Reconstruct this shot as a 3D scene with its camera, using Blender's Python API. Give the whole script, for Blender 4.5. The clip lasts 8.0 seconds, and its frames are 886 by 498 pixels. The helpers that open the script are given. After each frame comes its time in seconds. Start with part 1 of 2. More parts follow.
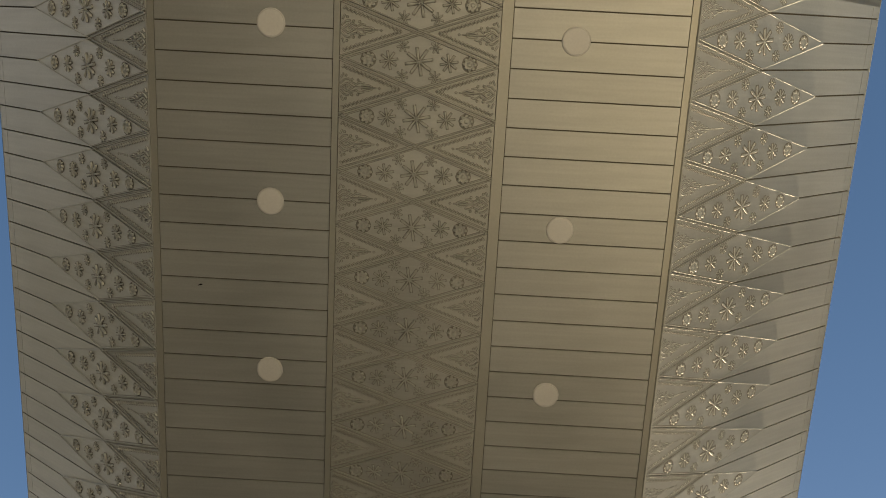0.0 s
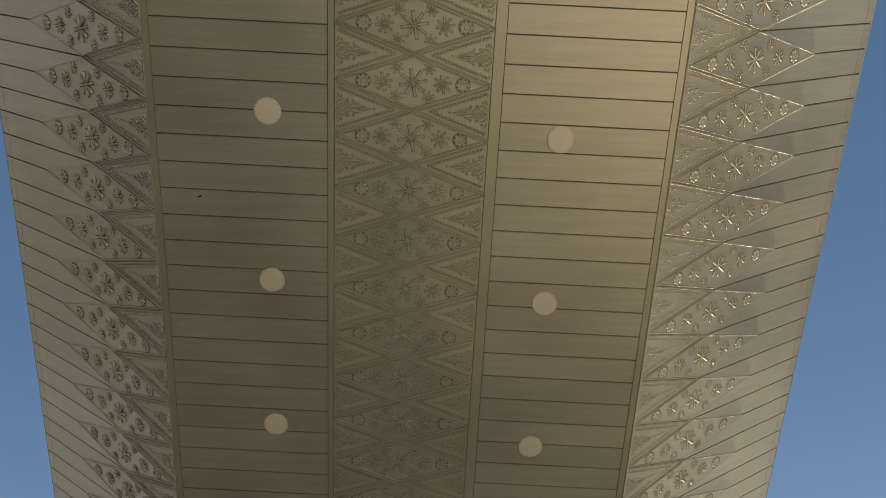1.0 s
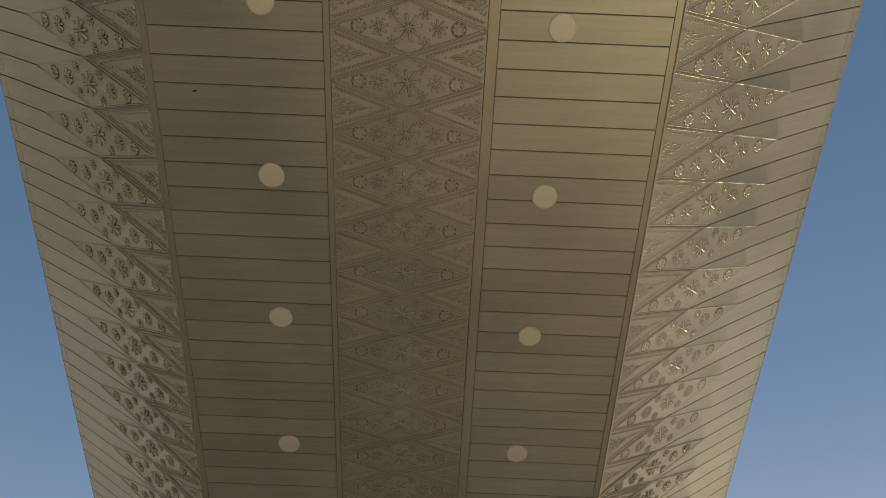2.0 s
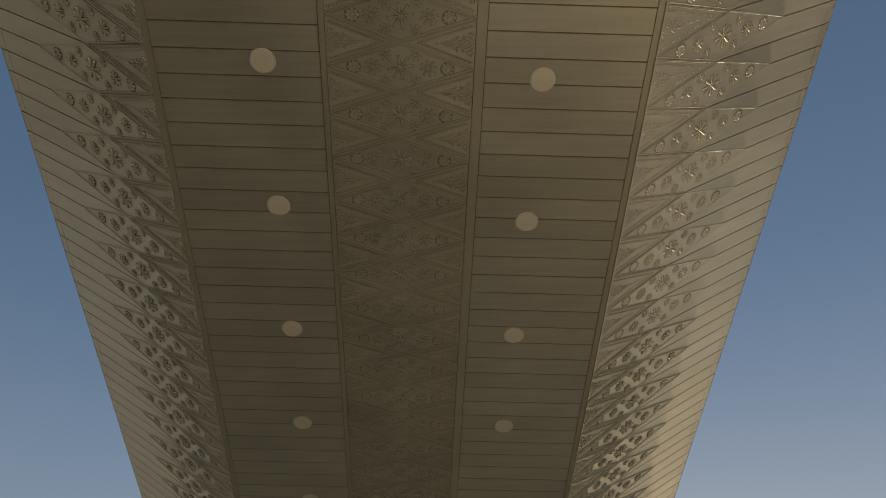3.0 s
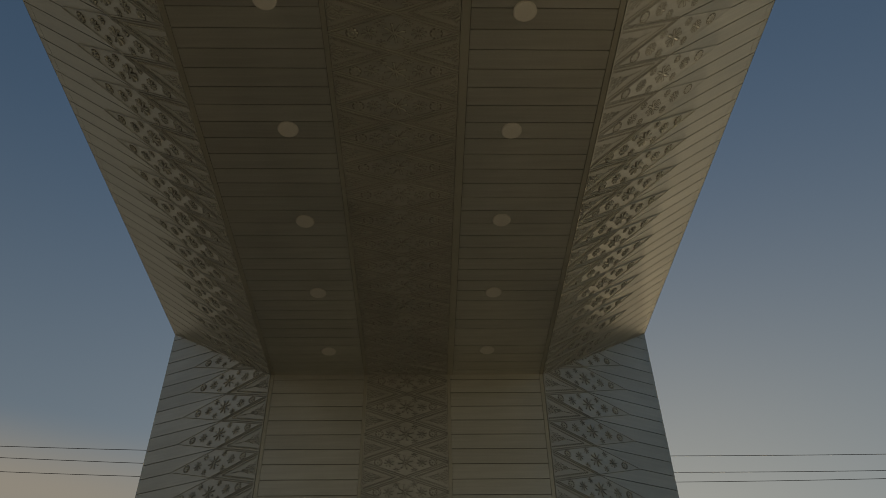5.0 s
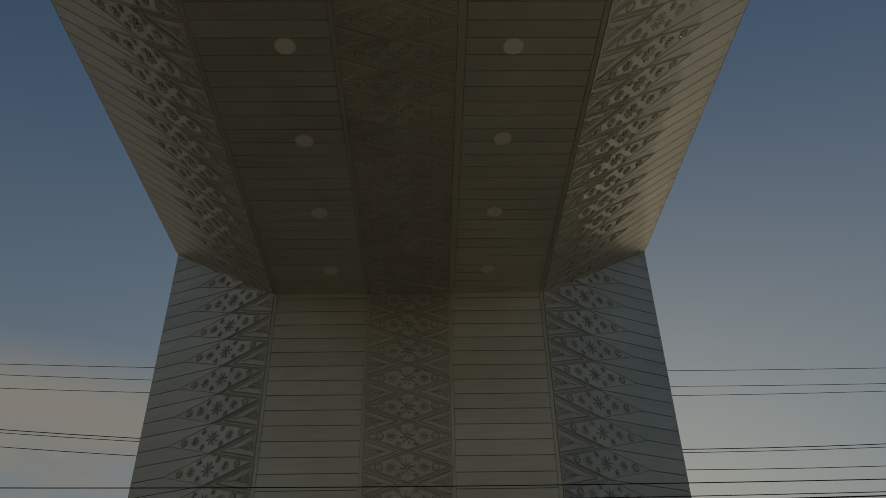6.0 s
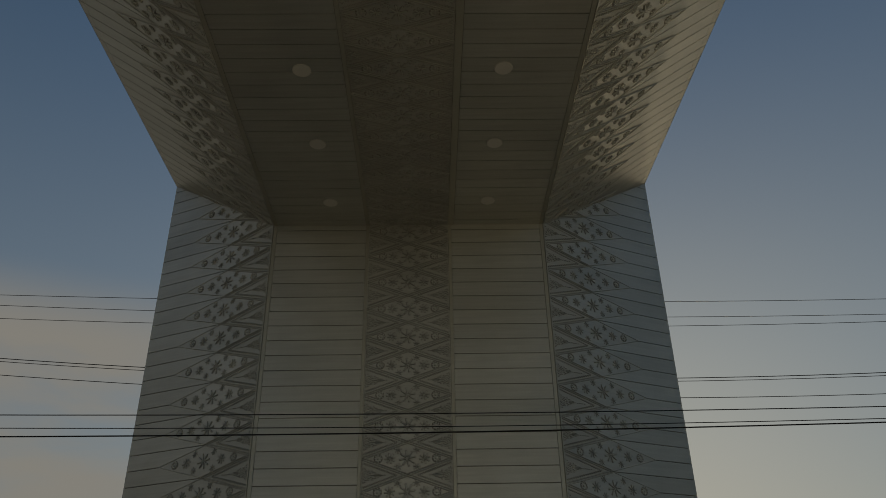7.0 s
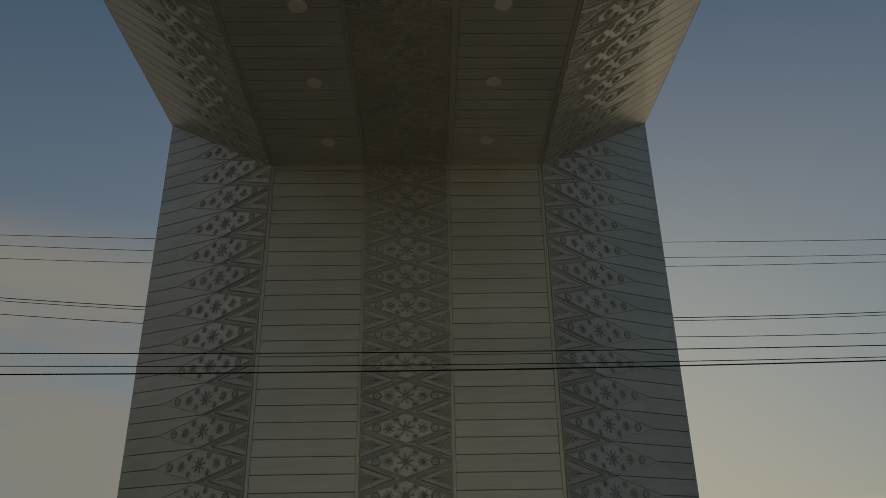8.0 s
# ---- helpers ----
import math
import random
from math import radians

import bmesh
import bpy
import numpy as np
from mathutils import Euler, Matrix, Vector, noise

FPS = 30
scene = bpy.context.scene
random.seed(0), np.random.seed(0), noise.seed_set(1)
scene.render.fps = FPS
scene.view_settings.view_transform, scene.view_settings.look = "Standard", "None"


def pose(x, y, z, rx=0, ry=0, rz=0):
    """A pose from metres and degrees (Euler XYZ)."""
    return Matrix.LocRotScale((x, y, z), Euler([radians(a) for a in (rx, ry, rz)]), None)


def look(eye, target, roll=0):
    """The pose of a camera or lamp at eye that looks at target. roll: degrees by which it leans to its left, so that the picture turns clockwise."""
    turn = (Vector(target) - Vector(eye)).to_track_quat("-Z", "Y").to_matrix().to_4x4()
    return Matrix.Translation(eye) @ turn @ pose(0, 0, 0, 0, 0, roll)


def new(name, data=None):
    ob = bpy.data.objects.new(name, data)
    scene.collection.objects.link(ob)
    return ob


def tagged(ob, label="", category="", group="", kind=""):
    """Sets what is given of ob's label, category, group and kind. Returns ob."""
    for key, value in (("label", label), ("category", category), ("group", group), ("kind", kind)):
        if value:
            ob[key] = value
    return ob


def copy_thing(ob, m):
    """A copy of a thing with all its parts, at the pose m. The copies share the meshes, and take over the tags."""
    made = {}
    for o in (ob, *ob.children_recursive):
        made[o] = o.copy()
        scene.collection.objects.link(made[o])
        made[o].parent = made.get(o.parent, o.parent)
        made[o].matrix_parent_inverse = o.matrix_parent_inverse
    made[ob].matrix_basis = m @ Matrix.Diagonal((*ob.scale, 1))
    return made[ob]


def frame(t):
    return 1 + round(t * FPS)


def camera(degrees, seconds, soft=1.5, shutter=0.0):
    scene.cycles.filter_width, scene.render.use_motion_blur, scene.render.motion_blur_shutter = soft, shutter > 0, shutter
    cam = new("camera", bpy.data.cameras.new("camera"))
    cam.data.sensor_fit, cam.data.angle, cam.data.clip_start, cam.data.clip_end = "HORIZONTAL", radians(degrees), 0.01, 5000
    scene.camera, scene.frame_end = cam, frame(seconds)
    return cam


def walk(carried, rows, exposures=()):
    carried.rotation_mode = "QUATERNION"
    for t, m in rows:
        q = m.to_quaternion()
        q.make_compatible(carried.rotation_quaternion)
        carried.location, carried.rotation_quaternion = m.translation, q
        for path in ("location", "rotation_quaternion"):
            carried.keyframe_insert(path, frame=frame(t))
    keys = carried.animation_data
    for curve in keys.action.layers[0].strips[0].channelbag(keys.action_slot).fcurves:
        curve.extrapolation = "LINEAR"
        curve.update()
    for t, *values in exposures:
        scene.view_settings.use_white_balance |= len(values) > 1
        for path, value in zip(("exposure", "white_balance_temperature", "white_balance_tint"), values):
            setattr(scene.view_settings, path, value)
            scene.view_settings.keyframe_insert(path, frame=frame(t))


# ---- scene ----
# ---- camera: stands under the beam and tilts down from overhead to the pillar ----
EYE = (0.272, 0.0, 1.6)
TURNS = [  # seconds, yaw, pitch, roll
    (0.0, -2.998, 77.356, -1.107),
    (0.5, -2.971, 74.288, -1.120),
    (1.0, -2.759, 70.734, -1.031),
    (1.5, -2.511, 66.957, -0.978),
    (3.0, -1.751, 54.476, -0.289),
    (3.5, -1.500, 50.456, 0.031),
    (4.0, -1.172, 46.542, 0.435),
    (4.5, -1.035, 42.904, 0.617),
    (6.0, -0.692, 33.573, 0.906),
    (6.5, -0.678, 30.956, 0.932),
    (7.0, -0.722, 28.517, 0.908),
    (7.5, -0.789, 26.228, 0.920),
    (8.0, -0.857, 24.096, 0.922),
]
cam = camera(59.66, 8.0, soft=0.75)
walk(cam, [(t, pose(*EYE, 90 + pitch, roll, yaw)) for t, yaw, pitch, roll in TURNS],
     exposures=[(0.0, 3.06, 6250, 10), (1.5, 3.1, 6600, 10), (3.0, 2.6, 6950, 10), (4.5, 1.86, 6950, 7), (6.0, 1.4, 6350, 5), (8.0, 1.42, 6250, 5)])

# ---- light: a low sun beyond the pillar, evening sky ----
SUN_EL, SUN_AZ = radians(8.6), radians(13.9)      # azimuth from +y towards +x
world = bpy.data.worlds.new("evening_sky")
scene.world = world
world.use_nodes = True
wn, wl = world.node_tree.nodes, world.node_tree.links
sky = wn.new("ShaderNodeTexSky")
sky.sky_type = "NISHITA"
sky.sun_disc = False
sky.sun_elevation, sky.sun_rotation = SUN_EL, SUN_AZ
sky.air_density, sky.dust_density, sky.ozone_density = 1.0, 1.1, 2.4
wn["Background"].inputs["Strength"].default_value = 0.05


def vmath(kind, a, b):
    """A vector maths node of the sky; a and b are sockets or plain triples."""
    nd = wn.new("ShaderNodeVectorMath")
    nd.operation = kind
    for sock, val in zip(nd.inputs, (a, b)):
        if isinstance(val, tuple):
            sock.default_value = val
        else:
            wl.new(val, sock)
    return nd.outputs["Vector"]


# haze: it evens out the glow round the low sun
HAZE = 0.36
glow = wn.new("ShaderNodeVectorMath")
glow.operation = "DOT_PRODUCT"
wl.new(sky.outputs["Color"], glow.inputs[0])
glow.inputs[1].default_value = (0.30 * HAZE, 0.50 * HAZE, 0.20 * HAZE)
veil = wn.new("ShaderNodeMath")
veil.operation = "ADD"
wl.new(glow.outputs["Value"], veil.inputs[0])
veil.inputs[1].default_value = 1.6
clear = vmath("DIVIDE", sky.outputs["Color"], veil.outputs["Value"])
where = wn.new("ShaderNodeTexCoord")
height = wn.new("ShaderNodeSeparateXYZ")
wl.new(where.outputs["Generated"], height.inputs["Vector"])
grey = wn.new("ShaderNodeVectorMath")
grey.operation = "DOT_PRODUCT"
wl.new(clear, grey.inputs[0])
grey.inputs[1].default_value = (0.33, 0.42, 0.25)
mist = vmath("MULTIPLY", grey.outputs["Value"], (1.02, 1.01, 0.93))
murk = wn.new("ShaderNodeMapRange")
murk.interpolation_type = "SMOOTHSTEP"
murk.inputs["From Min"].default_value, murk.inputs["From Max"].default_value = 0.78, 0.30
murk.inputs["To Min"].default_value, murk.inputs["To Max"].default_value = 0.02, 0.46
wl.new(height.outputs["Z"], murk.inputs["Value"])
milky = wn.new("ShaderNodeMix")
milky.data_type = "RGBA"
wl.new(murk.outputs["Result"], milky.inputs[0])
wl.new(clear, milky.inputs[6])
wl.new(mist, milky.inputs[7])
# dust glow added low on the sunward horizon to brighten the sloping sides
band = wn.new("ShaderNodeMapRange")
band.interpolation_type = "SMOOTHSTEP"
band.inputs["From Min"].default_value, band.inputs["From Max"].default_value = 0.095, 0.015
wl.new(height.outputs["Z"], band.inputs["Value"])
sunward = wn.new("ShaderNodeMapRange")
sunward.inputs["From Min"].default_value, sunward.inputs["From Max"].default_value = 0.2, 0.95
sunward.inputs["To Max"].default_value = 5.0
wl.new(height.outputs["Y"], sunward.inputs["Value"])
dust = wn.new("ShaderNodeMath")
dust.operation = "MULTIPLY"
wl.new(band.outputs["Result"], dust.inputs[0])
wl.new(sunward.outputs["Result"], dust.inputs[1])
dusty = vmath("MULTIPLY", dust.outputs["Value"], (1.0, 0.84, 0.62))
even = vmath("MULTIPLY", murk.outputs["Result"], (0.50, 0.62, 0.76))       # thin even veil, thickest low down
hazed = vmath("MULTIPLY", vmath("ADD", milky.outputs[2], even), vmath("ADD", dusty, (1.0, 1.0, 1.0)))
# thin broken evening cloud, low over the horizon
puff = wn.new("ShaderNodeTexNoise")
puff.inputs["Scale"].default_value, puff.inputs["Detail"].default_value = 2.2, 7
wl.new(vmath("MULTIPLY", where.outputs["Generated"], (1.0, 1.0, 3.2)), puff.inputs["Vector"])
thick = wn.new("ShaderNodeMapRange")
thick.interpolation_type = "SMOOTHSTEP"
thick.inputs["From Min"].default_value, thick.inputs["From Max"].default_value = 0.30, 0.52
thick.inputs["To Max"].default_value = 0.9
wl.new(puff.outputs["Fac"], thick.inputs["Value"])
low = wn.new("ShaderNodeMapRange")
low.interpolation_type = "SMOOTHSTEP"
low.inputs["From Min"].default_value, low.inputs["From Max"].default_value = 0.43, 0.34
wl.new(height.outputs["Z"], low.inputs["Value"])
cover = wn.new("ShaderNodeMath")
cover.operation = "MULTIPLY"
wl.new(thick.outputs["Result"], cover.inputs[0])
side_mask = wn.new("ShaderNodeMapRange")
side_mask.interpolation_type = "SMOOTHSTEP"
side_mask.inputs["From Min"].default_value, side_mask.inputs["From Max"].default_value = 0.0, -0.42
wl.new(height.outputs["X"], side_mask.inputs["Value"])
bank = wn.new("ShaderNodeMath")
bank.operation = "MULTIPLY"
wl.new(low.outputs["Result"], bank.inputs[0])
wl.new(side_mask.outputs["Result"], bank.inputs[1])
wl.new(bank.outputs["Value"], cover.inputs[1])
cloudy = wn.new("ShaderNodeMix")
cloudy.data_type = "RGBA"
wl.new(cover.outputs["Value"], cloudy.inputs[0])
wl.new(hazed, cloudy.inputs[6])
cloudy.inputs[7].default_value = (1.8, 1.58, 1.32, 1)
wl.new(cloudy.outputs[2], wn["Background"].inputs["Color"])

sun = new("sun", bpy.data.lights.new("sun", "SUN"))
sun.data.energy, sun.data.angle, sun.data.color = 4.8, radians(4.0), (1.0, 0.78, 0.51)
sun_way = Vector((math.sin(SUN_AZ) * math.cos(SUN_EL), math.cos(SUN_AZ) * math.cos(SUN_EL), math.sin(SUN_EL)))
sun.matrix_world = look(Vector((8, 30, 12)), Vector((8, 30, 12)) - sun_way)


# ---- materials ----
def painted_metal(name, low, high, rough=0.42, scale=1.0, bump=0.06, spread=0.06, streak=0.0, metal=0.0, gloss=0.14):
    """Paint on thin sheet: cloudy tone, fine grain, dust, a little tone change from piece to piece."""
    m = bpy.data.materials.new(name)
    m.use_nodes = True
    n, l = m.node_tree.nodes, m.node_tree.links
    bsdf = n["Principled BSDF"]
    geo = n.new("ShaderNodeNewGeometry")
    big, fine = n.new("ShaderNodeTexNoise"), n.new("ShaderNodeTexNoise")
    big.inputs["Scale"].default_value, big.inputs["Detail"].default_value = 1.3 * scale, 6
    fine.inputs["Scale"].default_value, fine.inputs["Detail"].default_value = 60 * scale, 3
    for tex in (big, fine):
        l.new(geo.outputs["Position"], tex.inputs["Vector"])
    ramp = n.new("ShaderNodeValToRGB")
    ramp.color_ramp.elements[0].position, ramp.color_ramp.elements[1].position = 0.3, 0.72
    ramp.color_ramp.elements[0].color, ramp.color_ramp.elements[1].color = (*low, 1), (*high, 1)
    l.new(big.outputs["Fac"], ramp.inputs["Fac"])
    info = n.new("ShaderNodeObjectInfo")
    vary = n.new("ShaderNodeMapRange")
    vary.inputs["To Min"].default_value, vary.inputs["To Max"].default_value = 1 - spread, 1 + spread
    l.new(info.outputs["Random"], vary.inputs["Value"])
    grain = n.new("ShaderNodeMapRange")
    grain.inputs["To Min"].default_value, grain.inputs["To Max"].default_value = 0.93, 1.07
    l.new(fine.outputs["Fac"], grain.inputs["Value"])
    both = n.new("ShaderNodeMath")
    both.operation = "MULTIPLY"
    l.new(vary.outputs["Result"], both.inputs[0])
    l.new(grain.outputs["Result"], both.inputs[1])
    if streak:                              # faint brushed streaks along each piece
        own, far, line = n.new("ShaderNodeTexCoord"), n.new("ShaderNodeVectorMath"), n.new("ShaderNodeTexNoise")
        far.operation = "MULTIPLY_ADD"
        far.inputs[1].default_value = (1.6, 34.0, 4.0)
        l.new(own.outputs["Object"], far.inputs[0])
        l.new(info.outputs["Random"], far.inputs[2])
        line.inputs["Scale"].default_value, line.inputs["Detail"].default_value = 1.0, 5
        l.new(far.outputs["Vector"], line.inputs["Vector"])
        soft = n.new("ShaderNodeMapRange")
        soft.inputs["From Min"].default_value, soft.inputs["From Max"].default_value = 0.3, 0.7
        soft.inputs["To Min"].default_value, soft.inputs["To Max"].default_value = 1 - streak, 1 + streak
        l.new(line.outputs["Fac"], soft.inputs["Value"])
        more = n.new("ShaderNodeMath")
        more.operation = "MULTIPLY"
        l.new(both.outputs["Value"], more.inputs[0])
        l.new(soft.outputs["Result"], more.inputs[1])
        both = more
    mul = n.new("ShaderNodeVectorMath")
    mul.operation = "SCALE"
    l.new(ramp.outputs["Color"], mul.inputs[0])
    l.new(both.outputs["Value"], mul.inputs["Scale"])
    l.new(mul.outputs["Vector"], bsdf.inputs["Base Color"])
    rr = n.new("ShaderNodeMapRange")
    rr.inputs["To Min"].default_value, rr.inputs["To Max"].default_value = rough - 0.08, rough + 0.1
    l.new(big.outputs["Fac"], rr.inputs["Value"])
    l.new(rr.outputs["Result"], bsdf.inputs["Roughness"])
    bsdf.inputs["Specular IOR Level"].default_value = gloss
    bsdf.inputs["Metallic"].default_value = metal
    bp = n.new("ShaderNodeBump")
    bp.inputs["Strength"].default_value, bp.inputs["Distance"].default_value = bump, 0.02
    l.new(big.outputs["Fac"], bp.inputs["Height"])
    l.new(bp.outputs["Normal"], bsdf.inputs["Normal"])
    return m


PANEL = painted_metal("cream_painted_panel", (0.50, 0.503, 0.462), (0.59, 0.593, 0.55), rough=0.46, bump=0.16, spread=0.05, streak=0.06, metal=0.57, gloss=0.4)
ORNAMENT = painted_metal("cream_cast_ornament", (0.51, 0.512, 0.468), (0.59, 0.593, 0.55), rough=0.58, spread=0.03, metal=0.54, gloss=0.35)
TRIM = painted_metal("cream_trim", (0.47, 0.465, 0.40), (0.54, 0.53, 0.46), rough=0.42, spread=0.03, metal=0.5, gloss=0.4)
BACKING = painted_metal("dark_joint_backing", (0.15, 0.135, 0.10), (0.19, 0.17, 0.13), rough=0.7)
# darker coat that paints shade into the gaps of the relief
GAP_SHADE = painted_metal("painted_gap_shade", (0.22, 0.214, 0.185), (0.29, 0.28, 0.245), rough=0.8)
OPAL = painted_metal("white_opal_plastic", (0.72, 0.71, 0.67), (0.79, 0.78, 0.74), rough=0.3, spread=0.03)
RIM = painted_metal("white_lamp_rim", (0.66, 0.65, 0.61), (0.74, 0.73, 0.69), rough=0.35)
RUBBER = painted_metal("black_cable_sheath", (0.012, 0.012, 0.013), (0.03, 0.03, 0.03), rough=0.6)
# coat of the added slab, kept pale to throw light onto the soffit
BOUNCE_SLAB = painted_metal("pale_bounce_slab", (0.57, 0.54, 0.44), (0.69, 0.655, 0.54), rough=0.85, scale=0.6, bump=0.2)

ASPHALT = painted_metal("worn_asphalt", (0.03, 0.03, 0.029), (0.05, 0.049, 0.047), rough=0.9, scale=0.8, bump=0.4)


# ---- mesh tools: every piece is drawn in its face's own u, v and outward w ----
class Shape:
    def __init__(self):
        self.verts, self.faces, self.gaps = [], [], []

    def prism(self, poly, w0, w1, inset=0.0):
        """A plate over a polygon; its top edge is drawn in by inset."""
        n, base = len(poly), len(self.verts)
        cu, cv = sum(q[0] for q in poly) / n, sum(q[1] for q in poly) / n
        self.verts += [(u, v, w0) for u, v in poly]
        for u, v in poly:
            far = max(math.hypot(u - cu, v - cv), 1e-6)
            k = 1 - min(inset / far, 0.95)
            self.verts.append((cu + (u - cu) * k, cv + (v - cv) * k, w1))
        self.faces.append([base + n + i for i in range(n)])
        self.faces += [[base + i, base + (i + 1) % n, base + n + (i + 1) % n, base + n + i] for i in range(n)]
        return self

    def box(self, u0, u1, v0, v1, w0, w1, inset=0.0):
        base = len(self.verts)
        self.verts += [(u0, v0, w0), (u1, v0, w0), (u1, v1, w0), (u0, v1, w0)]
        self.verts += [(u0 + inset, v0 + inset, w1), (u1 - inset, v0 + inset, w1),
                       (u1 - inset, v1 - inset, w1), (u0 + inset, v1 - inset, w1)]
        self.faces += [[base + i for i in f] for f in
                       ((3, 2, 1, 0), (4, 5, 6, 7), (0, 1, 5, 4), (1, 2, 6, 5), (2, 3, 7, 6), (3, 0, 4, 7))]
        return self

    def bar(self, a, b, wide, w0, w1, top=0.4):
        """A ridge from a to b with sloping flanks."""
        du, dv = b[0] - a[0], b[1] - a[1]
        ln = math.hypot(du, dv)
        nu, nv = -dv / ln * wide / 2, du / ln * wide / 2
        base = len(self.verts)
        for k, w in ((1, w0), (top, w1)):
            self.verts += [(a[0] - nu * k, a[1] - nv * k, w), (b[0] - nu * k, b[1] - nv * k, w),
                           (b[0] + nu * k, b[1] + nv * k, w), (a[0] + nu * k, a[1] + nv * k, w)]
        self.faces += [[base + i for i in f] for f in
                       ((4, 5, 6, 7), (0, 1, 5, 4), (1, 2, 6, 5), (2, 3, 7, 6), (3, 0, 4, 7))]
        return self

    def petal(self, c, angle, r0, r1, wide, w0, w1):
        """One raised petal: narrow at the heart, broad and round at its end, with a flat top and sloping rim."""
        ca, sa = math.cos(angle), math.sin(angle)
        ln = r1 - r0
        outline = [(r0, -0.16), (r0 + 0.55 * ln, -0.44), (r0 + 0.78 * ln, -0.5), (r1 - 0.06 * ln, -0.26), (r1, 0),
                   (r1 - 0.06 * ln, 0.26), (r0 + 0.78 * ln, 0.5), (r0 + 0.55 * ln, 0.44), (r0, 0.16)]
        n, base = len(outline), len(self.verts)
        for k, w in ((1.0, w0), (0.62, w1)):
            for r, s in outline:
                rr = r if k == 1.0 else r0 + 0.6 * ln + (r - r0 - 0.6 * ln) * 0.8
                self.verts.append((c[0] + ca * rr - sa * s * wide * k, c[1] + sa * rr + ca * s * wide * k, w))
        self.faces.append([base + n + i for i in range(n)])
        self.faces += [[base + i, base + (i + 1) % n, base + n + (i + 1) % n, base + n + i] for i in range(n)]
        return self

    def boss(self, c, r, w0, w1, n=6):
        return self.prism([(c[0] + r * math.cos(2 * math.pi * i / n), c[1] + r * math.sin(2 * math.pi * i / n))
                           for i in range(n)], w0, w1, r * 0.5)

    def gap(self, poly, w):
        """A flat dark patch: shade painted into the gaps of the relief."""
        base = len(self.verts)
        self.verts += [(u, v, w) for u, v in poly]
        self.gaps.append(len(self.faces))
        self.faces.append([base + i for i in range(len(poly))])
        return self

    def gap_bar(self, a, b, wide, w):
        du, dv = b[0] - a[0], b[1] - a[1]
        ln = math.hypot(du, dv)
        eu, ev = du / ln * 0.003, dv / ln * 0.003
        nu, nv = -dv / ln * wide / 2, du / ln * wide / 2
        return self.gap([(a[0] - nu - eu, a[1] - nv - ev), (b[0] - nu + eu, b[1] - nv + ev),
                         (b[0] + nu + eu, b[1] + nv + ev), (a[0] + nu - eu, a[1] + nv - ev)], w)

    def shear(self, k):
        """Lean the piece: v grows by k for each metre of u."""
        self.verts = [(u, v + k * u, w) for u, v, w in self.verts]
        return self

    def mesh(self, name, material):
        me = bpy.data.meshes.new(name)
        me.from_pydata(self.verts, [], self.faces)
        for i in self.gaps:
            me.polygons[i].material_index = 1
        bm = bmesh.new()
        bm.from_mesh(me)
        bmesh.ops.recalc_face_normals(bm, faces=bm.faces)
        bm.to_mesh(me)
        bm.free()
        me.materials.append(material)
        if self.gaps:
            me.materials.append(GAP_SHADE)
        return me


def empty(name, label, category, kind="", group=""):
    return tagged(new(name), label, category, group, kind)


def place(name, me, parent, m, label=""):
    """A mesh as one part under its thing, at the world pose m (parents stand at the origin or at their own pose)."""
    ob = new(name, me)
    ob.parent = parent
    base = POSES.get(parent.name, Matrix())
    ob.matrix_basis = base.inverted() @ m
    POSES[ob.name] = m
    return tagged(ob, label)


POSES = {}


def face_pose(origin, u, v):
    """The frame of a flat face: its u and v axes; w is the outward normal, u x v."""
    u, v = Vector(u).normalized(), Vector(v).normalized()
    w = u.cross(v)
    m = Matrix((u, v, w)).transposed().to_4x4()
    m.translation = origin
    return m


# ---- the plan ----
Z0, YC = 7.0, 9.234                 # soffit height; front of the pillar
W_MID, W_SEAM, W_IN = 0.54, 0.585, 1.854
W_OUT = {1: 3.652, -1: 3.602}       # the two outer edges
DZ, DY = 1.203, 0.838               # rise of the beam's sloping sides; set-back of the pillar's
BACK = -48.0                       # the beam's unseen far end behind the viewer, set far to weaken its reflection
TOP = 9.7
SLOPE = {s: math.hypot(W_OUT[s] - W_IN, DZ) for s in (1, -1)}
CHAMFER = {s: math.hypot(W_OUT[s] - W_IN, DY) for s in (1, -1)}

# ground: asphalt sheet to the horizon; pale reflector slab added under the beam, unseen
g = Shape().box(-600, 600, -600, 600, -0.3, 0.0)
ground = tagged(new("ground", g.mesh("ground", ASPHALT)), "worn dark grey asphalt ground around the gateway", "ground", kind="structure")
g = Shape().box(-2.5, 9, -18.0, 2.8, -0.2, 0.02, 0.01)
road = tagged(new("road", g.mesh("road", BOUNCE_SLAB)), "unseen pale concrete slab added under the gateway to bounce light up", "road", kind="structure")

# plain dark walls added at the sides, out of view, to block low sky light
BLOCKER_COAT = painted_metal("dark_blocker_coat", (0.055, 0.06, 0.05), (0.10, 0.10, 0.085), rough=0.9, scale=0.4, bump=0.3)
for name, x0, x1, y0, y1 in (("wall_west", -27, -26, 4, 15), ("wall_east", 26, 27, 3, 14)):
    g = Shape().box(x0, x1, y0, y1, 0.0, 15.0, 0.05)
    tagged(new(name, g.mesh(name, BLOCKER_COAT)), "unseen plain dark wall added to block low side sky light", "wall", kind="structure")

gateway = empty("entrance_gateway", "cream metal-clad entrance gateway with embossed floral diamond panels and planked sides", "gateway")
beam = pillar = rear = gateway


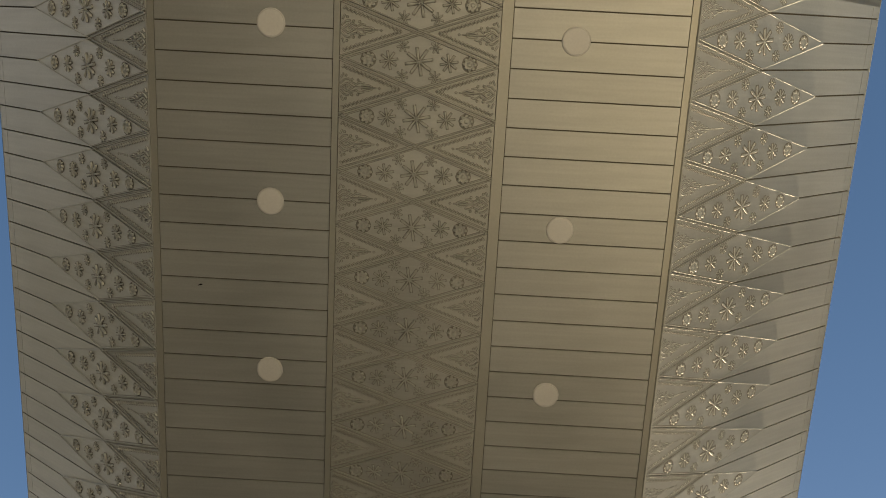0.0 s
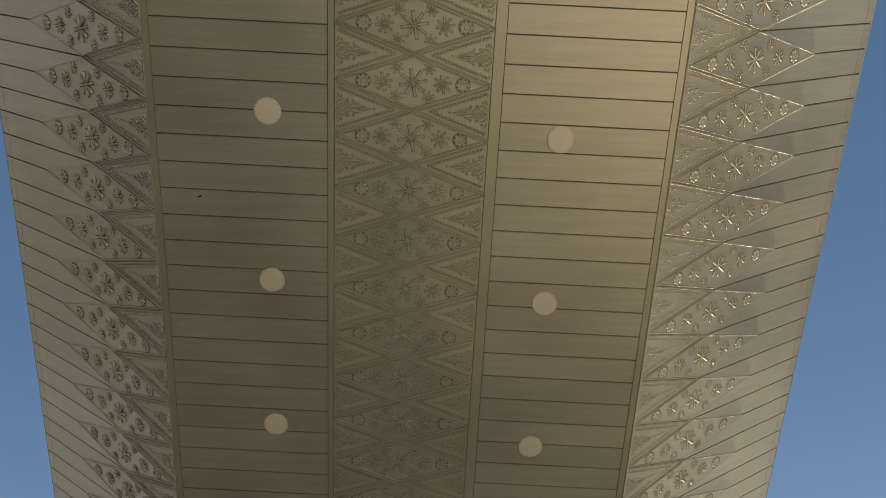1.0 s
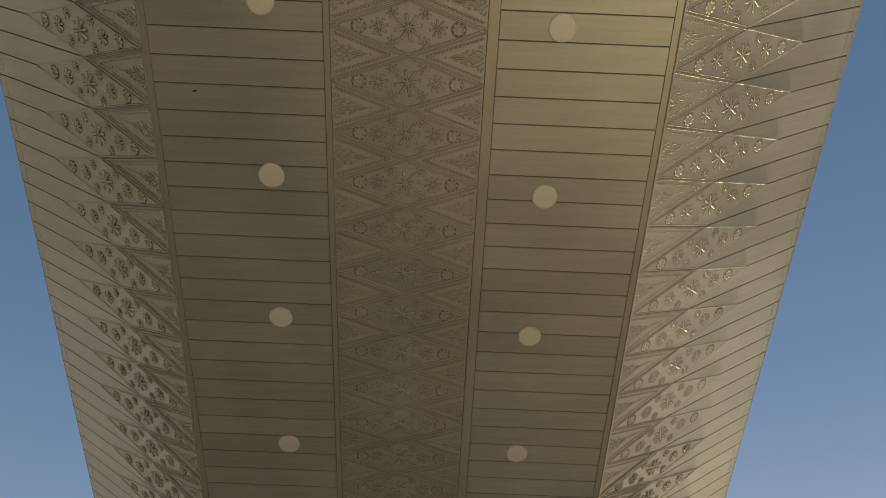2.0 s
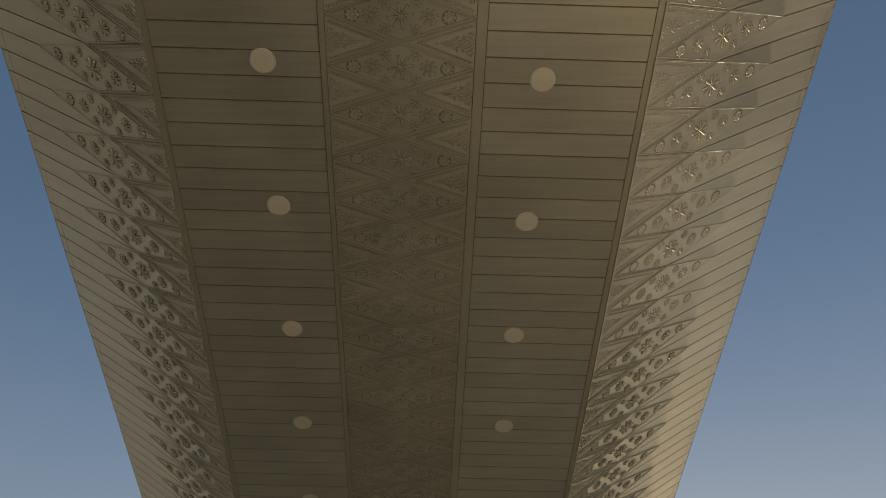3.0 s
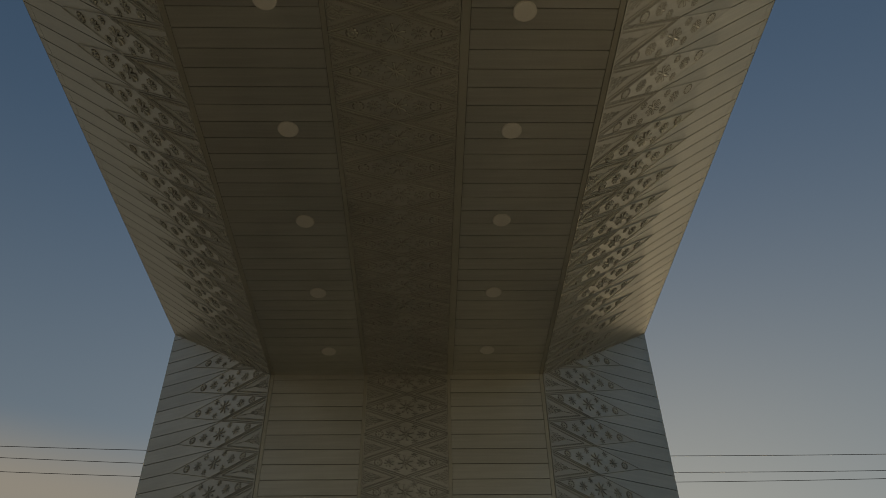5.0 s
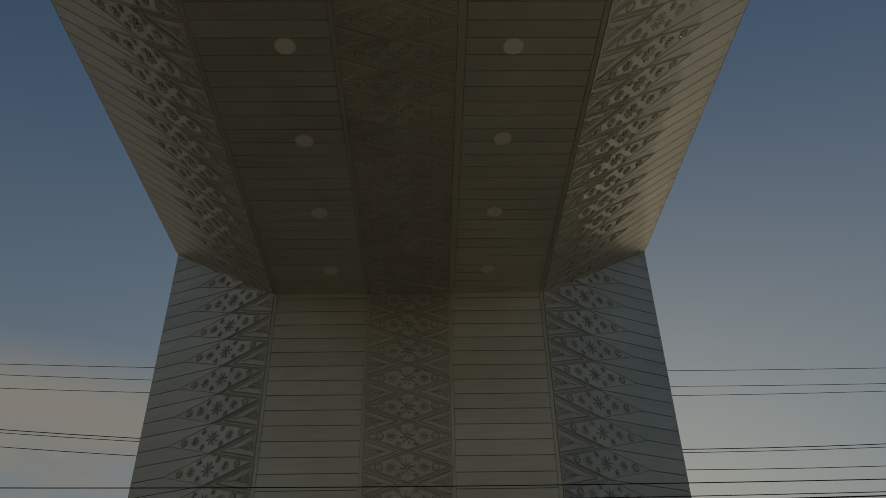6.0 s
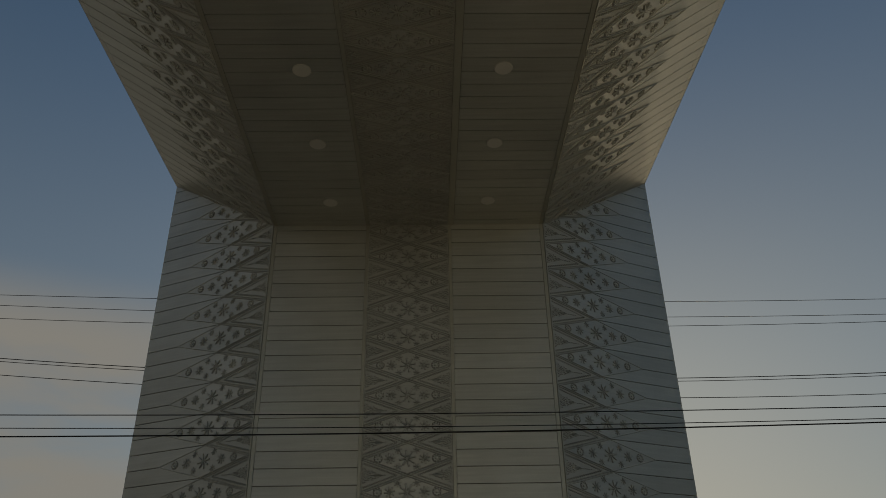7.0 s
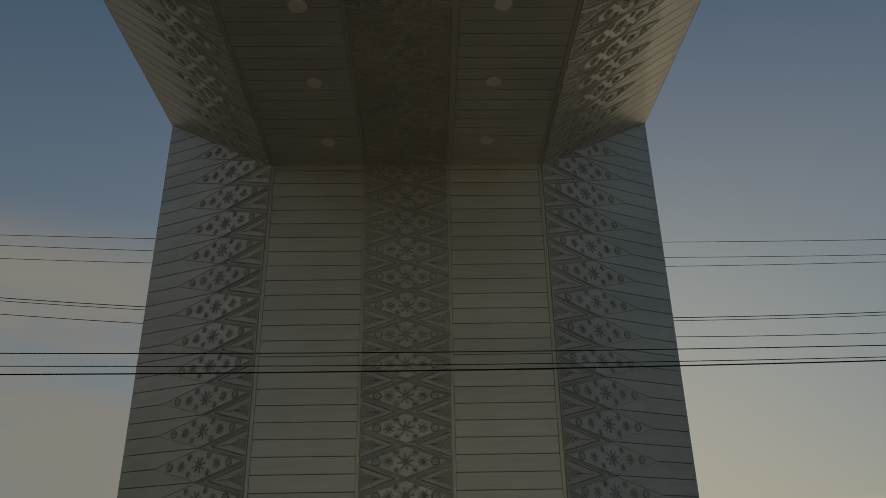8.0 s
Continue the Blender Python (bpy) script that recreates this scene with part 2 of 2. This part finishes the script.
def hull(profile, z0, z1, axis):
    """A closed body: a profile of points pushed from z0 to z1 along an axis."""
    bm = bmesh.new()
    rings = []
    for s in (z0, z1):
        rings.append([bm.verts.new((q[0], s, q[1]) if axis == "y" else (q[0], q[1], s)) for q in profile])
    n = len(profile)
    bm.faces.new(rings[0])
    bm.faces.new(rings[1])
    for i in range(n):
        bm.faces.new((rings[0][i], rings[0][(i + 1) % n], rings[1][(i + 1) % n], rings[1][i]))
    bmesh.ops.recalc_face_normals(bm, faces=bm.faces)
    me = bpy.data.meshes.new("core")
    bm.to_mesh(me)
    bm.free()
    me.materials.append(BACKING)
    return me


G = 0.012                           # cladding stands this far off the dark core
place("core", hull([(-W_IN, Z0 + G), (W_IN, Z0 + G), (W_OUT[1] - 0.01, Z0 + DZ + G), (W_OUT[1] - 0.01, TOP), (-W_OUT[-1] + 0.01, TOP),
                    (-W_OUT[-1] + 0.01, Z0 + DZ + G)], BACK - 2.5, YC + DY + 2.6, "y"), beam, Matrix())
for owner, s, y0 in ((pillar, 1, YC), (rear, -1, BACK)):
    place("core", hull([(-W_IN, y0 + s * G), (W_IN, y0 + s * G), (W_OUT[1] - 0.01, y0 + s * (DY + G)),
                        (W_OUT[1] - 0.01, y0 + s * (DY + 2.5)), (-W_OUT[-1] + 0.01, y0 + s * (DY + 2.5)),
                        (-W_OUT[-1] + 0.01, y0 + s * (DY + G))], 0.0, Z0 + DZ, "z"), owner, Matrix())
# side sheets of the beam, above its sloping sides
side = Shape().box(BACK - 2.5, YC + DY + 2.6, Z0 + DZ, TOP, -0.01, 0.004).mesh("side_sheet", PANEL)
place("side_sheet", side, beam, face_pose((W_OUT[1], 0, 0), (0, 1, 0), (0, 0, 1)))
mirror = Shape().box(-YC - DY - 2.6, -BACK + 2.5, Z0 + DZ, TOP, -0.01, 0.004).mesh("side_sheet", PANEL)
place("side_sheet", mirror, beam, face_pose((-W_OUT[-1], 0, 0), (0, -1, 0), (0, 0, 1)))
for owner, s in ((pillar, 1), (rear, -1)):
    for e in (1, -1):
        sheet = Shape().box(0, 2.5, 0, Z0 + DZ, -0.01, 0.004).mesh("side_sheet", PANEL)
        y0 = YC if s > 0 else BACK
        o = (e * W_OUT[e], y0 + s * DY if e * s > 0 else y0 + s * (DY + 2.5), 0)
        place("side_sheet", sheet, owner, face_pose(o, (0, e, 0), (0, 0, 1)))

# the four flat frames of the beam and pillar: u runs across, v along
SOFFIT = face_pose((0, 0, Z0), (-1, 0, 0), (0, 1, 0))            # w points down; u is minus x
FRONT = face_pose((0, YC, 0), (1, 0, 0), (0, 0, 1))              # w points at the viewer
SIDES = {}
for s in (1, -1):
    out = Vector((s * (W_OUT[s] - W_IN), 0, DZ))
    SIDES["beam", s] = (Vector((s * W_IN, 0, Z0)), out.normalized(), Vector((0, 1, 0)))
    out = Vector((s * (W_OUT[s] - W_IN), DY, 0))
    SIDES["pillar", s] = (Vector((s * W_IN, YC, 0)), out.normalized(), Vector((0, 0, 1)))


def side_pose(kind, s, v):
    """The frame on a sloping side with its u outward across the side; v is flipped where needed to keep w outward."""
    o, u, vv = SIDES[kind, s]
    flip = (kind == "beam") == (s > 0)
    return face_pose(o + vv * v, u, -vv if flip else vv)


# ---- planks ----
JOINT = 0.007


def plank_mesh(name, length, wide, lip=0.0, lean=0.0, joint=JOINT):
    sh = Shape()
    half = wide / 2 - joint / 2
    if lip:
        sh.box(0, length - lip, -half, half, -0.02, 0.0, 0.0015)
        sh.box(length - lip + 0.0015, length, -half, half, -0.02, 0.0, 0.0012)
    else:
        sh.box(0, length, -half, half, -0.02, 0.0, 0.0015)
    return sh.shear(lean).mesh(name, PANEL)


BOARD = 0.1993
MARGIN = {1: 0.038, -1: 0.004}      # plain margin between the seam trim and the planks
first = -0.266 - BOARD * 6
count = int((YC - first) / BOARD)
rest = YC - (first + BOARD * count)
for s in (1, -1):
    wide = W_IN - 0.05 - W_SEAM - MARGIN[s]
    flat_plank, tail = plank_mesh("soffit_plank", wide, BOARD), plank_mesh("soffit_plank", wide, rest)
    x = W_IN - 0.05 if s > 0 else -W_SEAM - MARGIN[s]
    for k in range(count):
        place("soffit_plank", flat_plank, beam, face_pose((x, first + BOARD * (k + 0.5), Z0), (-1, 0, 0), (0, 1, 0)))
    place("soffit_plank", tail, beam, face_pose((x, YC - rest / 2, Z0), (-1, 0, 0), (0, 1, 0)))
COLB = 0.2015
col_plank = plank_mesh("pillar_plank", W_IN - 0.05 - W_SEAM, COLB)
for k in range(-1, 34):
    v = 6.719 + COLB * (0.5 - k)
    for s in (1, -1):
        place("pillar_plank", col_plank, pillar, face_pose((W_SEAM if s > 0 else -W_IN + 0.05, YC, v), (1, 0, 0), (0, 0, 1)))

# sloping sides: two planks to each diamond
PITCH = 0.402
LEAN = {("beam", 1): 0.05, ("beam", -1): -0.022, ("pillar", 1): 0.0, ("pillar", -1): 0.0}   # courses leaned to match their lines from the camera
CENTRES = {("beam", 1): 0.085, ("beam", -1): 0.088, ("pillar", 1): 6.69, ("pillar", -1): 6.68}
for s in (1, -1):
    slope_plank = plank_mesh("slope_plank", SLOPE[s] - 0.3, PITCH / 2, 0.09, LEAN["beam", s], 0.009)
    chamfer_plank = plank_mesh("chamfer_plank", CHAMFER[s] - 0.3, PITCH / 2, joint=0.007)
    for k in range(-4, 52):
        v = CENTRES["beam", s] + PITCH * (k + 0.5) / 2
        if v < YC + DY:
            place("slope_plank", slope_plank, beam, side_pose("beam", s, v) @ pose(0.3, 0.3 * LEAN["beam", s], 0))
    for k in range(-33, 8):
        v = CENTRES["pillar", s] + PITCH * (k + 0.5) / 2
        if v < Z0 + DZ:
            place("chamfer_plank", chamfer_plank, pillar, side_pose("pillar", s, v) @ pose(0.3, 0, 0))

# plain rest of the beam and the pillar behind the viewer, unseen and added
plain = Shape().box(-W_IN, W_IN, BACK, first, -0.02, 0.0).mesh("plain_soffit", PANEL)
place("plain_soffit", plain, beam, SOFFIT)
for s in (1, -1):
    start = CENTRES["beam", s] - PITCH * 2
    o, u, vv = SIDES["beam", s]
    a, b = (start, BACK - DY) if s > 0 else (BACK - DY, start)
    sheet = Shape().box(0, SLOPE[s], *((-a, -b) if s > 0 else (a, b)), -0.02, 0.0).mesh("plain_slope", PANEL)
    place("plain_slope", sheet, beam, side_pose("beam", s, 0))
    sheet = Shape().box(0, CHAMFER[s], 0, Z0 + DZ, -0.02, 0.0).mesh("plain_chamfer", PANEL)
    out = Vector((s * (W_OUT[s] - W_IN), -DY, 0))
    place("plain_chamfer", sheet, rear, face_pose((W_OUT[1] if s > 0 else -W_IN, BACK - DY if s > 0 else BACK, 0), (-out if s > 0 else out), (0, 0, 1)))
sheet = Shape().box(-W_IN, W_IN, 0, Z0, -0.02, 0.0).mesh("plain_front", PANEL)
place("plain_front", sheet, rear, face_pose((0, BACK, 0), (-1, 0, 0), (0, 0, 1)))


# ---- trims along the seams ----
def trim_mesh(length, wide, high=0.012):
    return Shape().box(-wide / 2, wide / 2, 0, length, -0.02, high, 0.003).mesh("seam_trim", TRIM)


up = trim_mesh(Z0, 0.045)
edge_along, edge_up = trim_mesh(YC - first, 0.05, 0.003), trim_mesh(Z0, 0.05, 0.004)
for s in (1, -1):
    x = s * (W_MID + 0.0225)
    along = trim_mesh(YC - first, 0.042 + MARGIN[s], 0.008)
    place("seam_trim", along, beam, face_pose((x + s * MARGIN[s] / 2, first, Z0), (-1, 0, 0), (0, 1, 0)))
    place("seam_trim", up, pillar, face_pose((x, YC, 0), (1, 0, 0), (0, 0, 1)))
    x = s * (W_IN - 0.025)
    place("edge_trim", edge_along, beam, face_pose((x, first, Z0), (-1, 0, 0), (0, 1, 0)))
    place("edge_trim", edge_up, pillar, face_pose((x, YC, 0), (1, 0, 0), (0, 0, 1)))
    bead = Shape().box(0, 0.020, *((-YC - 0.01, -first) if s > 0 else (first, YC + 0.01)), -0.015, 0.009 if s > 0 else 0.002, 0.003).mesh("edge_bead", TRIM)
    place("edge_bead", bead, beam, side_pose("beam", s, 0))
    bead = Shape().box(0, 0.020, *((0, Z0 + 0.01) if s > 0 else (-Z0 - 0.01, 0)), -0.015, 0.013, 0.003).mesh("edge_bead", TRIM)
    place("edge_bead", bead, pillar, side_pose("pillar", s, 0))


# ---- ornament ----
def flower_mesh(r, petals, wide, high, foot):
    """Slim petals round a small heart, each with shade painted along its foot."""
    sh = Shape()
    for i in range(petals):
        turn = 2 * math.pi * (i + 0.25) / petals
        c, d = math.cos(turn), math.sin(turn)
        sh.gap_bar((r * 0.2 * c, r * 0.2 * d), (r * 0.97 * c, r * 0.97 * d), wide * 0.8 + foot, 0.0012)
        sh.petal((0, 0), turn, r * 0.10, r, wide, 0, high)
    return sh.boss((0, 0), r * 0.13, 0, high * 0.9).mesh("flower", ORNAMENT)


def rosette_mesh(r, lobes, high, foot):
    """A scalloped ring about a small round heart, with shade painted round its foot."""
    sh, n = Shape(), lobes * 4
    rings = ((1.0, 0.0), (0.86, 1.0), (0.66, 1.0), (0.54, 0.1), (0.30, 0.1), (0.20, 0.8))
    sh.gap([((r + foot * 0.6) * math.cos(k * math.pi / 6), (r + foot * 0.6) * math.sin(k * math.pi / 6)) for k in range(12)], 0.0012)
    base = len(sh.verts)
    for k, (f, h) in enumerate(rings):
        for i in range(n):
            turn = 2 * math.pi * i / n
            out = r * f * (1 - (0.36 if k < 2 else 0.12 if k < 3 else 0.0) * (1 - abs(math.cos(lobes * turn / 2))))
            sh.verts.append((out * math.cos(turn), out * math.sin(turn), 0.0013 + high * h))
    for k in range(len(rings) - 1):
        for i in range(n):
            j = (i + 1) % n
            sh.faces.append([base + k * n + i, base + k * n + j, base + k * n + n + j, base + k * n + n + i])
    sh.faces.append([base + (len(rings) - 1) * n + i for i in range(n)])
    return sh.mesh("rosette", ORNAMENT)


def flower_set(k, slim=1.0, foot=0.007):
    """Great, middle and small flowers and the rosette, with relief scaled by k and petals by slim."""
    return (flower_mesh(0.098, 8, 0.021 * slim, 0.016 * k, foot), flower_mesh(0.064, 8, 0.015 * slim, 0.013 * k, foot),
            flower_mesh(0.043, 7, 0.0115 * slim, 0.011 * k, foot * 0.8), rosette_mesh(0.052, 8, 0.013 * k, foot * 0.8))


DEEP, SHALLOW, BOLD = flower_set(1.0), flower_set(0.17, 1.2, 0.016), flower_set(1.0, 1.15, 0.013)


def diamond_mesh(a, pitch, high, lean=0.0):
    return Shape().prism([(-a, 0), (0, -pitch / 2), (a, 0), (0, pitch / 2)], -0.02, high, 0.004).shear(lean).mesh("diamond_panel", PANEL)


def triangle_mesh(a, pitch, high, dots, k=1.0, lean=0.0):
    """The filling beside the diamonds, its base at u = 0 and its point at u = a: two rows of beads and a leafy motif."""
    sh = Shape().prism([(0, -pitch / 2), (a, 0), (0, pitch / 2)], -0.02, high, 0.003)
    top, low_w = high + 0.012 * k, high + 0.0012

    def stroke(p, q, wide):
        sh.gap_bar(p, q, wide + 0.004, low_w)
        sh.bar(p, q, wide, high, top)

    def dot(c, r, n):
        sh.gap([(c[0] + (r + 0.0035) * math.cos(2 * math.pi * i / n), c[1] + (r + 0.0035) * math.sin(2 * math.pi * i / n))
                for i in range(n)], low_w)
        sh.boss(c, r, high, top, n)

    for s in (1, -1):
        for i in range(dots):
            f = (i + 0.5) / dots
            u = 0.014 + f * a * 0.74
            v = s * (pitch / 2 * (1 - u / a) - 0.046)
            if s * v > -0.004:
                stroke((u - 0.010, v - s * 0.007), (u + 0.006, v + s * 0.010), 0.010)
                dot((u + 0.013, v - s * 0.004), 0.0055, 5)
    c = 0.052                               # almond eye with leaves and a stem
    for p, q in (((c - 0.038, 0), (c, 0.027)), ((c, 0.027), (c + 0.045, 0)), ((c + 0.045, 0), (c, -0.027)), ((c, -0.027), (c - 0.038, 0))):
        stroke(p, q, 0.010)
    sh.boss((c, 0), 0.011, high, top)
    for s in (1, -1):
        for p, q in (((c - 0.042, s * 0.024), (c - 0.016, s * 0.050)), ((c - 0.016, s * 0.050), (c + 0.014, s * 0.056)),
                     ((c + 0.018, s * 0.038), (c + 0.055, s * 0.024)), ((c + 0.060, s * 0.016), (c + 0.090, s * 0.036)),
                     ((c + 0.090, s * 0.036), (c + 0.118, s * 0.030)), ((c - 0.038, s * 0.064), (c - 0.024, s * 0.092)),
                     ((c + 0.105, s * 0.010), (c + 0.150, s * 0.018)), ((c + 0.150, s * 0.018), (c + 0.175, s * 0.008))):
            stroke(p, q, 0.010)
        dot((c + 0.036, s * 0.052), 0.009, 5)
        dot((c + 0.078, s * 0.050), 0.008, 5)
        dot((c - 0.006, s * 0.078), 0.008, 5)
    stroke((c + 0.055, 0), (c + 0.20, 0), 0.008)
    dot((c + 0.225, 0), 0.008, 4)
    if a > 0.6:
        stroke((c + 0.245, 0), (c + 0.31, 0), 0.008)
        dot((c + 0.335, 0), 0.008, 4)
    return sh.shear(lean).mesh("triangle_panel", ORNAMENT)


def lattice_mesh(a, b, high, k=1.0, lean=0.0):
    """A border strip of two ridges from point a to point b."""
    sh = Shape()
    du, dv = b[0] - a[0], b[1] - a[1]
    ln = math.hypot(du, dv)
    nu, nv = -dv / ln * 0.012, du / ln * 0.012
    for s in (1, -1):
        sh.gap_bar((a[0] + s * nu, a[1] + s * nv), (b[0] + s * nu, b[1] + s * nv), 0.0135, high + 0.0012)
        sh.bar((a[0] + s * nu, a[1] + s * nv), (b[0] + s * nu, b[1] + s * nv), 0.009, high - 0.002, high + 0.012 * k)
    return sh.shear(lean).mesh("border_strip", ORNAMENT)


def rib_mesh(a, b, high, k=1.0, lean=0.0):
    """A single fine ridge along a diamond's edge."""
    return Shape().bar(a, b, 0.012, high - 0.003, high + 0.008 * k).shear(lean).mesh("edge_rib", ORNAMENT)


def dress(panel, m, a, high, flowers=DEEP, lean=0.0):
    """The flowers of one diamond; a is half its length."""
    k = a / 0.54
    great, middle, small, rosette = flowers
    for me, name, u, v in ((great, "flower", 0, 0), (middle, "flower", 0.205, 0), (middle, "flower", -0.205, 0),
                           (rosette, "rosette", 0.345, 0), (rosette, "rosette", -0.345, 0), (small, "small_flower", 0.112, 0.100),
                           (small, "small_flower", 0.112, -0.100), (small, "small_flower", -0.112, 0.100),
                           (small, "small_flower", -0.112, -0.100)):
        place(name, me, panel, m @ pose(u * k, v + lean * u * k, high))


# middle strips of the soffit and the pillar
MID_P, COL_P = 0.3840, 0.3875
for owner, frame_pose, limit, low_end, pitch, starts in (
        (beam, SOFFIT, YC, first, MID_P, [0.114 + MID_P * (k + 0.5) for k in range(-4, 24)]),
        (pillar, FRONT, Z0, 0, COL_P, [4.379 + COL_P * (k + 0.5) for k in range(-11, 8)])):
    back = Shape().box(-W_MID, W_MID, low_end, limit, -0.03, -0.004).mesh("strip_back", PANEL)
    place("strip_back", back, owner, frame_pose)
    dia, tri = diamond_mesh(W_MID, pitch, 0.0), triangle_mesh(W_MID, pitch, 0.0, 14)
    ends = [lattice_mesh((su * W_MID, 0), (0, sv * pitch / 2), 0.0) for su in (1, -1) for sv in (1, -1)]
    for v in starts:
        m = frame_pose @ pose(0, v, 0)
        panel = place("diamond_panel", dia, owner, m)
        dress(panel, m, W_MID, 0.0)
        for me in ends:
            place("border_strip", me, panel, m)
        for turn in (0, 180):
            place("triangle_panel", tri, owner, m @ pose(0, pitch / 2, 0) @ pose(0, 0, 0, 0, 0, turn) @ pose(-W_MID, 0, 0))

# sloping sides
RAISED = 0.005
for kind, owner, half, ks in (("beam", beam, 0.73, range(-3, 26)), ("pillar", pillar, 0.70, range(-16, 4))):
    for s in (1, -1):
        lean = LEAN[kind, s]
        dia = diamond_mesh(half, PITCH, RAISED, lean)
        sets = []
        for relief, flowers in ((0.16, SHALLOW), (1.0, BOLD if kind == "beam" else DEEP)):
            sets.append((flowers, triangle_mesh(half, PITCH, RAISED, 17, relief, lean),
                         [lattice_mesh((-half, 0), (0, sv * PITCH / 2), RAISED, relief, lean) for sv in (1, -1)],
                         [rib_mesh((half - 0.012, sv * 0.003), (0.01, sv * (PITCH / 2 - 0.007)), RAISED, relief * 0.7 if relief < 1 else 1.0, lean) for sv in (1, -1)]))
        for k in ks:
            v = CENTRES[kind, s] + PITCH * k
            m = side_pose(kind, s, v) @ pose(half, half * lean, 0)
            # relief flattened where the low sun grazes, to tone down its glints
            flowers, tri, ends, ribs = sets[0 if (kind, s) == ("beam", 1) and v < 5.0 else 1]
            panel = place("diamond_panel", dia, owner, m)
            dress(panel, m, half, RAISED, flowers, lean)
            for me in ends:
                place("border_strip", me, panel, m)
            for me in ribs:
                place("edge_rib", me, panel, m)
            place("triangle_panel", tri, owner, side_pose(kind, s, v + PITCH / 2))

# ---- downlights ----
def downlight(x, y):
    thing = empty("downlight", "round white opal ceiling downlight, unlit, set in the soffit", "ceiling light", group="downlights in the soffit")
    thing.matrix_basis = pose(x, y, Z0 - 0.002)
    rim, lens = Shape(), Shape()
    ring = lambda r, n=32: [(r * math.cos(2 * math.pi * i / n), r * math.sin(2 * math.pi * i / n)) for i in range(n)]
    rim.prism(ring(0.098), 0.0, 0.008, 0.005)
    lens.prism(ring(0.087), 0.008, 0.0105, 0.005)
    for name, sh, mat in (("rim", rim, RIM), ("lens", lens, OPAL)):
        ob = new(name, sh.mesh(name, mat))
        ob.parent = thing
        ob.matrix_basis = pose(0, 0, 0, 180, 0, 0)
    return thing


LAMPS = {-1.010: (8.633, 7.350, 6.085, 4.807, 3.458, 2.205, 0.937, -0.283),
         1.053: (8.606, 7.340, 6.060, 4.815, 3.548, 2.286, 1.032, -0.266)}
lamp = None
for x, row in LAMPS.items():
    for y in row:
        lamp = copy_thing(lamp, pose(x, y, Z0 - 0.002)) if lamp else downlight(x, y)


# ---- overhead cables, crossing in front of and behind the pillar ----
def cable(dist, low, x_low, bend, thick):
    """A slack cable along x at y = dist: lowest height, where it is lowest, how it bends."""
    cu = bpy.data.curves.new("overhead_cable", "CURVE")
    cu.dimensions, cu.bevel_depth, cu.bevel_resolution = "3D", thick, 2
    sp = cu.splines.new("POLY")
    xs = np.linspace(-40, 40, 81)
    sp.points.add(len(xs) - 1)
    for q, x in zip(sp.points, xs):
        q.co = (x, dist, low + bend * (x - x_low) ** 2, 1)
    cu.materials.append(RUBBER)
    return tagged(new("overhead_cable", cu), "thin black slack overhead utility cable strung along the road", "cable", "cables over the road")


def seen_cable(dist, left, right, mid, thick):
    """Cable through three heights that hold on the plane y = 8, carried out to its own distance."""
    k = dist / 8.0
    pts = [(EYE[0] + (x - EYE[0]) * k, EYE[2] + (z - EYE[2]) * k) for x, z in (left, mid, right)]
    a, b, c = np.polyfit([q[0] for q in pts], [q[1] for q in pts], 2)
    a = max(a, 1e-4)
    return cable(dist, c - b * b / (4 * a), -b / (2 * a), a, thick)


seen_cable(14.0, (-4.57, 5.40), (5.55, 5.25), (3.01, 5.24), 0.006)
seen_cable(14.2, (-4.54, 5.27), (5.5, 5.06), (3.0, 5.05), 0.006)
seen_cable(14.4, (-4.51, 5.11), (5.48, 4.97), (3.0, 4.94), 0.006)
seen_cable(13.0, (-4.41, 4.64), (5.33, 4.37), (3.01, 4.33), 0.0075)
seen_cable(13.05, (-4.41, 4.605), (5.33, 4.335), (3.01, 4.295), 0.006)
seen_cable(13.2, (-4.36, 4.45), (5.27, 4.13), (2.98, 4.11), 0.0065)
seen_cable(8.6, (-4.27, 4.01), (5.24, 3.99), (0.43, 3.97), 0.006)
seen_cable(8.5, (-4.24, 3.87), (5.21, 3.86), (0.43, 3.83), 0.005)
seen_cable(8.4, (-4.22, 3.78), (5.19, 3.82), (0.43, 3.77), 0.008)

# ---- a small dark smudge on one soffit plank ----
smudge = Shape().prism([(-0.018, -0.004), (-0.002, -0.007), (0.016, 0.003), (0.020, 0.010), (0.008, 0.006), (-0.010, 0.004)], 0.0, 0.002, 0.002)
place("smudge", smudge.mesh("smudge", RUBBER), gateway, face_pose((-1.52, 1.58, Z0), (-1, 0, 0), (0, 1, 0)), "small dark smudge")
